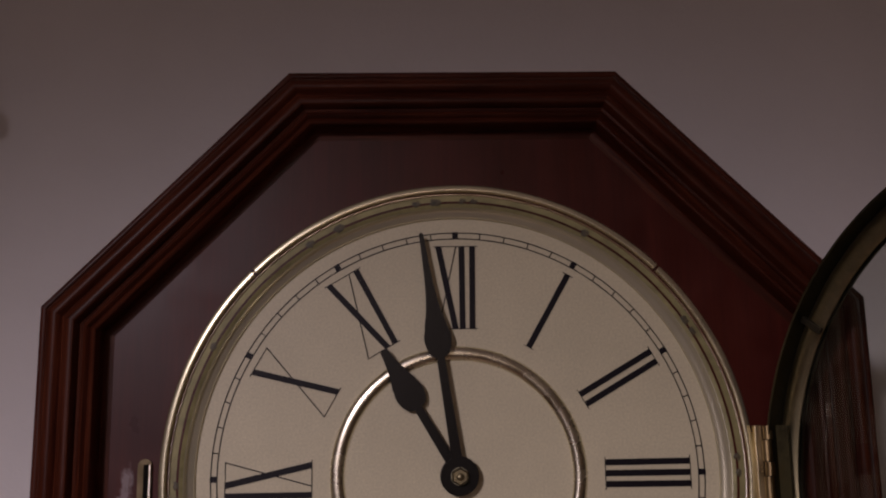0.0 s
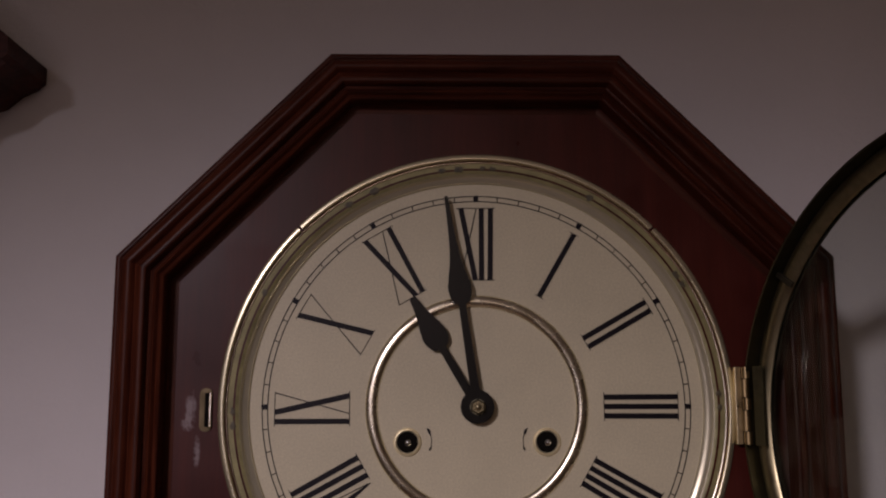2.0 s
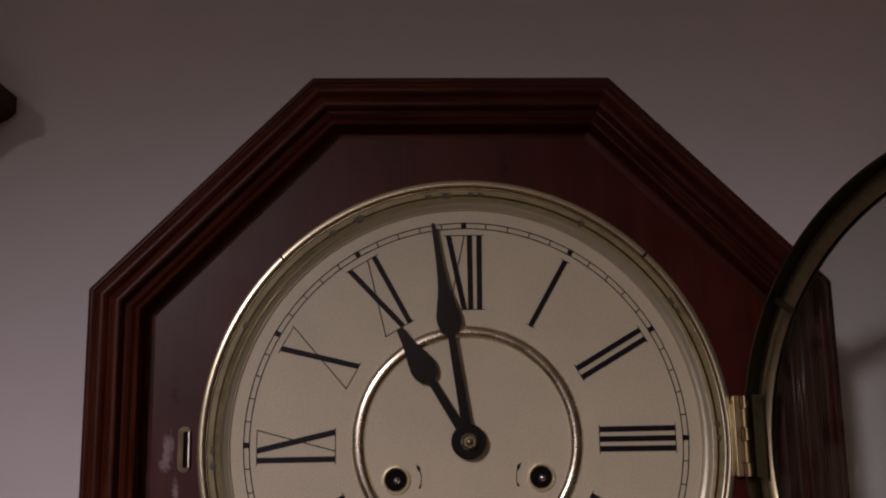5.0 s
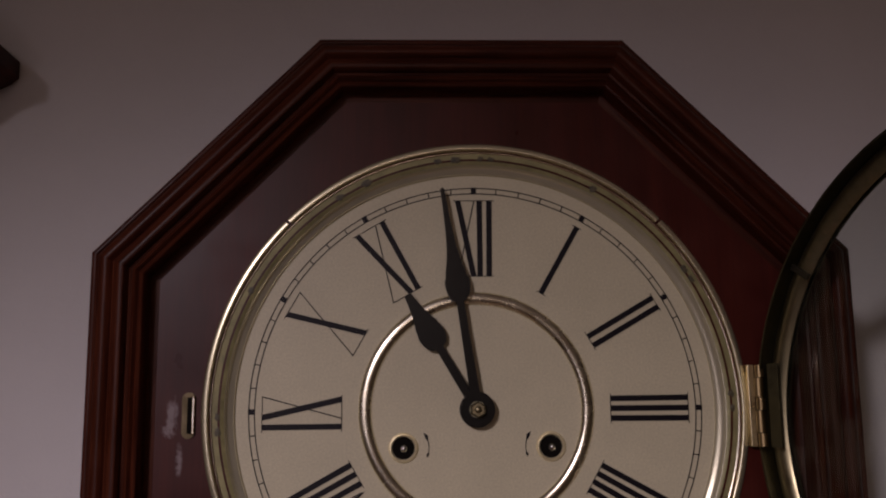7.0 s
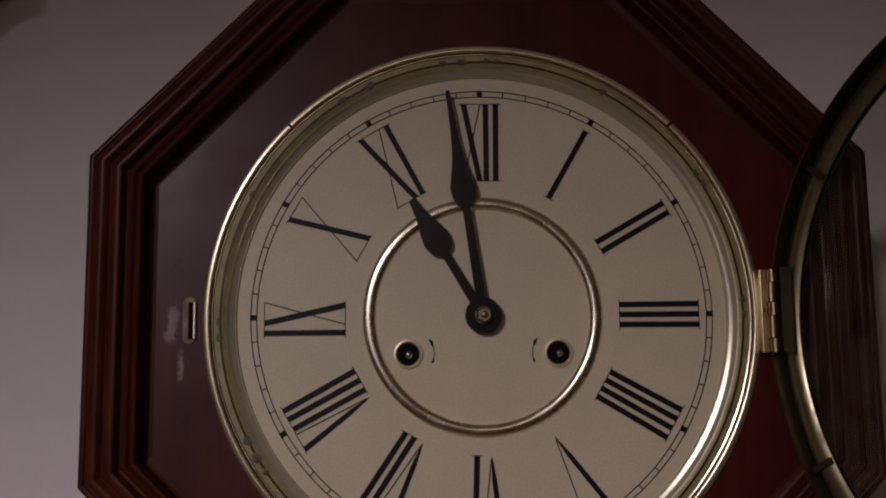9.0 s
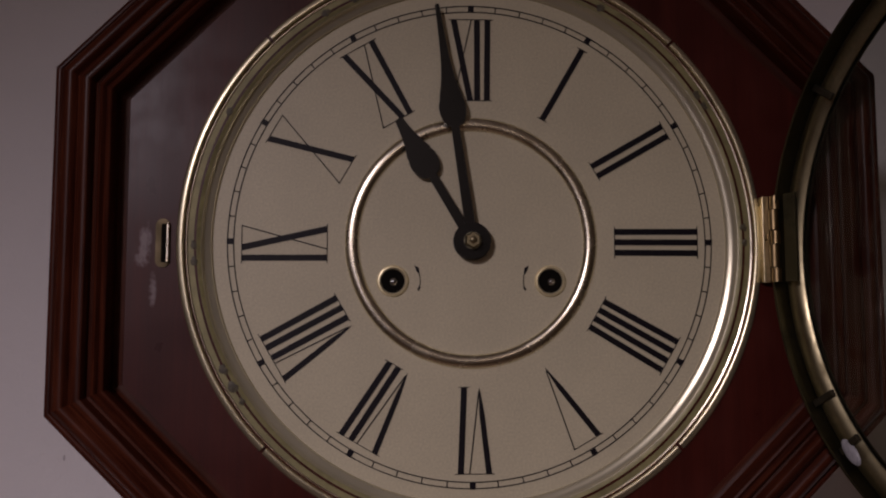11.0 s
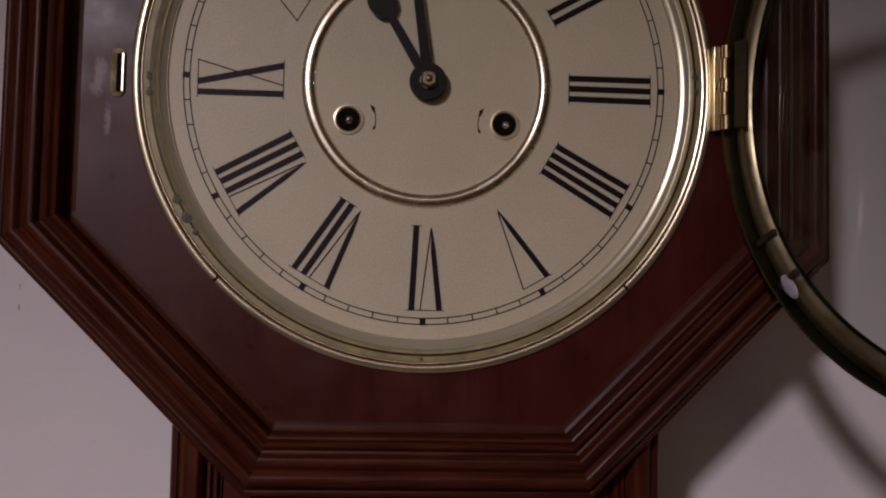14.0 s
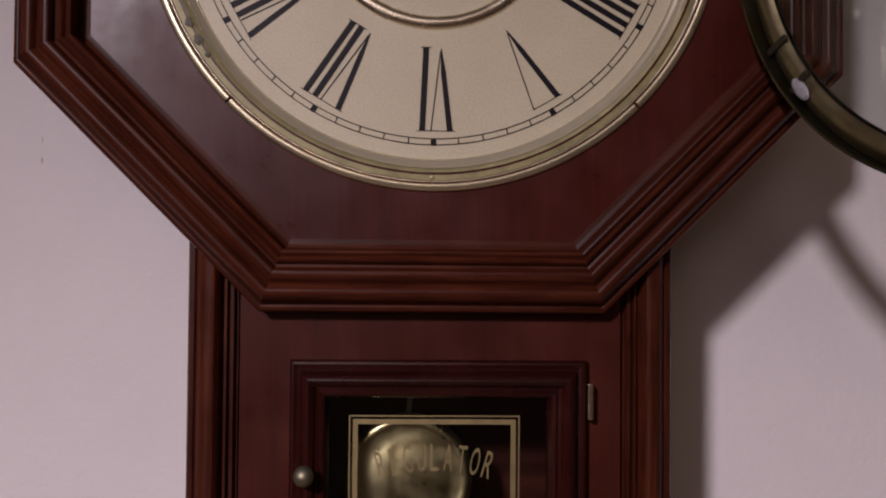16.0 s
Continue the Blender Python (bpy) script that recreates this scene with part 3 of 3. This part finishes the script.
COLUMN = [(0.0, 0.022), (0.0, 0.0040), (0.0010, 0.0022), (0.0034, 0.0020), (0.0042, 0.0030), (0.0050, 0.0008), (0.0075, -0.0030), (0.0110, -0.0044),
          (0.0145, -0.0034), (0.0168, -0.0002), (0.0176, 0.0050), (0.0186, 0.0050), (0.0190, 0.0015), (0.0203, 0.0012), (0.0208, 0.0050), (0.0216, 0.0050),
          (0.0220, 0.0018), (0.0238, 0.0015), (0.0245, 0.0050), (0.0256, 0.0050), (0.0260, 0.0035), (0.0268, 0.022)]
for side in (-1, 1):
    bm = bmesh.new()
    rows = []
    for off, y in COLUMN:
        x = side * (0.1254 - off)
        rows.append((bm.verts.new((x, y, LOW + 0.02)), bm.verts.new((x, y, abs(x) - 0.2955))))
    k = len(rows)
    for i in range(k):
        (a, b), (c, d) = rows[i], rows[(i + 1) % k]
        bm.faces.new((a, b, d, c))
    bm.faces.new([r[0] for r in rows])
    bm.faces.new([r[1] for r in rows])
    part("side_moulding", bm, wood_up, clock, "upright fluted mahogany side moulding", smooth=38)
    x0, x1 = sorted((side * 0.1240, side * 0.1120))
    part("drop_side", box(x0, x1, 0.022, WALL - 0.001, LOW + 0.02, -0.168), wood_up, clock, "plain mahogany side board")
part("drop_back", box(-0.112, 0.112, WALL - 0.009, WALL - 0.001, LOW + 0.02, TOP), wood_dark, clock, "dark back board")
part("drop_base", box(-0.1310, 0.1310, -0.008, WALL - 0.001, LOW - 0.012, LOW + 0.02, bevel=0.006), wood_flat, clock, "moulded mahogany bottom rail", smooth=40)

# lower door
DX0, DX1, DZ0, DZ1 = -0.0722, 0.0800, -0.430, -0.2362


def door_corners(off):
    return [(DX0 + off, DZ1 - off), (DX1 - off, DZ1 - off), (DX1 - off, DZ0 + off), (DX0 + off, DZ0 + off)]


DOOR = [(0.0, 0.0025), (0.0, -0.0022), (0.0010, -0.0036), (0.0022, -0.0038), (0.0036, -0.0030), (0.0050, -0.0030), (0.0060, -0.0066), (0.0078, -0.0086),
        (0.0100, -0.0090), (0.0122, -0.0076), (0.0135, -0.0048), (0.0150, -0.0042), (0.0165, -0.0052), (0.0180, -0.0046), (0.0195, -0.0010), (0.0200, 0.0040), (0.0200, 0.0075), (0.0, 0.0075)]
DOOR = [(o, y + 0.0) for o, y in DOOR[:-2]] + [(0.0200, 0.0026)]
lower = part("lower_door", mitred(DOOR, door_corners, 4, 0), DOOR_WOOD[0], clock, "small moulded mahogany door with lettered glass", smooth=38)
for i, m in ((1, DOOR_WOOD[90]), (2, DOOR_WOOD[0]), (3, DOOR_WOOD[90])):
    part("door_rail", mitred(DOOR, door_corners, 4, i), m, lower, smooth=38)
lpane = part("lower_pane", box(DX0 + 0.0185, DX1 - 0.0185, 0.0030, 0.0046, DZ0 + 0.0185, DZ1 - 0.0185), glass, lower, "clear glass pane with gold lettering")
lpane.visible_shadow = False
GY0, GY1 = 0.0024, 0.0028
border = bmesh.new()
BX0, BX1, BZ0, BZ1 = -0.0422, 0.0460, -0.402, -0.2650


def band(o0, o1):
    for x0, x1, z0, z1 in ((BX0 + o0, BX1 - o0, BZ1 - o1, BZ1 - o0), (BX0 + o0, BX1 - o0, BZ0 + o0, BZ0 + o1),
                           (BX0 + o0, BX0 + o1, BZ0 + o1, BZ1 - o1), (BX1 - o1, BX1 - o0, BZ0 + o1, BZ1 - o1)):
        box(x0, x1, GY0, GY1, z0, z1, border)


band(0.0, 0.0007)
band(0.0020, 0.0046)
part("gold_border", border, gold_leaf, lower, "double gold line round the glass")


def letter(ch, m, width, height):
    cu = bpy.data.curves.new("letter", "FONT")
    cu.body, cu.align_x, cu.size = ch, "CENTER", 1.0
    cu.extrude = 0.01
    tmp = new("letter", cu)
    me = bpy.data.meshes.new_from_object(tmp.evaluated_get(bpy.context.evaluated_depsgraph_get()))
    bpy.data.objects.remove(tmp)
    bpy.data.curves.remove(cu)
    co = np.array([v.co for v in me.vertices])
    lo, hi = co.min(0), co.max(0)
    bm = bmesh.new()
    bm.from_mesh(me)
    bpy.data.meshes.remove(me)
    for v in bm.verts:
        x = ((v.co.x - lo[0]) / (hi[0] - lo[0]) - 0.5) * width
        z = (v.co.y - lo[1]) / (hi[1] - lo[1]) * height
        v.co = m @ Vector((x, GY0 + (GY1 - GY0) * (0 if v.co.z > 0 else 1), z))
    return bm


ARC = 0.092
for i, ch in enumerate("REGULATOR"):
    s = (i - 4) * 0.0065
    a = s / ARC
    m = Matrix.Translation((0.0022, 0, -0.2935 - ARC)) @ Matrix.Rotation(a, 4, "Y") @ Matrix.Translation((0, 0, ARC))
    part("letter", letter(ch, m, 0.0046, 0.0140), gold_leaf, lower, "gold letter " + ch)

for z0 in (-0.266, -0.415):
    part("door_hinge", box(0.0801, 0.0829, -0.0058, 0.0028, z0, z0 + 0.0185, bevel=0.0006), brass, lower, "thin brass hinge")
knob = bmesh.new()
bmesh.ops.create_uvsphere(knob, u_segments=28, v_segments=16, radius=0.0052, matrix=Matrix.Translation((-0.0632, -0.0165, -0.2925)))
lathe([(0.0018, -0.0135), (0.0030, -0.0085), (0.0030, -0.0070), (0.0, -0.0070), (0.0, -0.0135)], 20, centre=(-0.0632, -0.2925), bm=knob)
part("knob", knob, brass_old, lower, "small round brass knob", smooth=60)

# pendulum
BOB = (-0.0118, -0.3078)
bob = part("pendulum_bob", lathe([(0.0, 0.0450), (0.010, 0.0452), (0.022, 0.0464), (0.0295, 0.0484), (0.0308, 0.0478), (0.0330, 0.0474), (0.0352, 0.0486), (0.0366, 0.0512),
           (0.0368, 0.0535), (0.0355, 0.056), (0.0, 0.0600)], 96, centre=BOB), bob_brass, clock, "round polished brass pendulum bob", smooth=50)
part("pendulum_rod", plate([(BOB[0] - 0.0015, -0.275), (BOB[0] + 0.0015, -0.275), (0.0027, -0.12), (-0.0003, -0.12)], 0.0540, 0.0560), brass_old, bob, "flat brass pendulum rod")

# ---- neighbouring wall clock, of which one eave corner shows ----
cabinet = new("gabled_wall_clock")
cabinet.location = (-0.47, WALL, 1.35)
tagged(cabinet, "dark wooden gabled clock case hanging on the wall", "wall clock")


def cab(name, bm, material, label=""):
    ob = mesh_object(name, bm, material)
    ob.parent = cabinet
    ob.location = DIAL - cabinet.location
    return tagged(ob, label)


EX, EZ = -0.3095, 0.2400
cab("roof_board", plate([(EX, EZ + 0.004), (EX, EZ - 0.008), (EX - 0.004, EZ - 0.0115), (EX - 0.1745, EZ + 0.130), (EX - 0.1745, EZ + 0.152)], 0.050, WALL - 0.001), wood_dark, "sloping dark roof board")
cab("roof_board", plate([(2 * (EX - 0.1745) - x, z) for x, z in
    [(EX, EZ + 0.004), (EX, EZ - 0.008), (EX - 0.004, EZ - 0.0115), (EX - 0.1745, EZ + 0.130), (EX - 0.1745, EZ + 0.152)]], 0.050, WALL - 0.001), wood_dark)
cab("eave_bracket", plate([(EX - 0.004, EZ - 0.012), (EX - 0.016, EZ - 0.018), (EX - 0.026, EZ - 0.027), (EX - 0.045, EZ - 0.034), (EX - 0.06, EZ - 0.06), (EX - 0.06, EZ + 0.06), (EX - 0.004, EZ - 0.004)], 0.058, WALL - 0.001), wood_dark, "carved eave bracket")
cab("case_front", box(EX - 0.289, EX - 0.06, 0.088, WALL - 0.001, -0.25, EZ + 0.03), wood_dark, "dark wooden case")
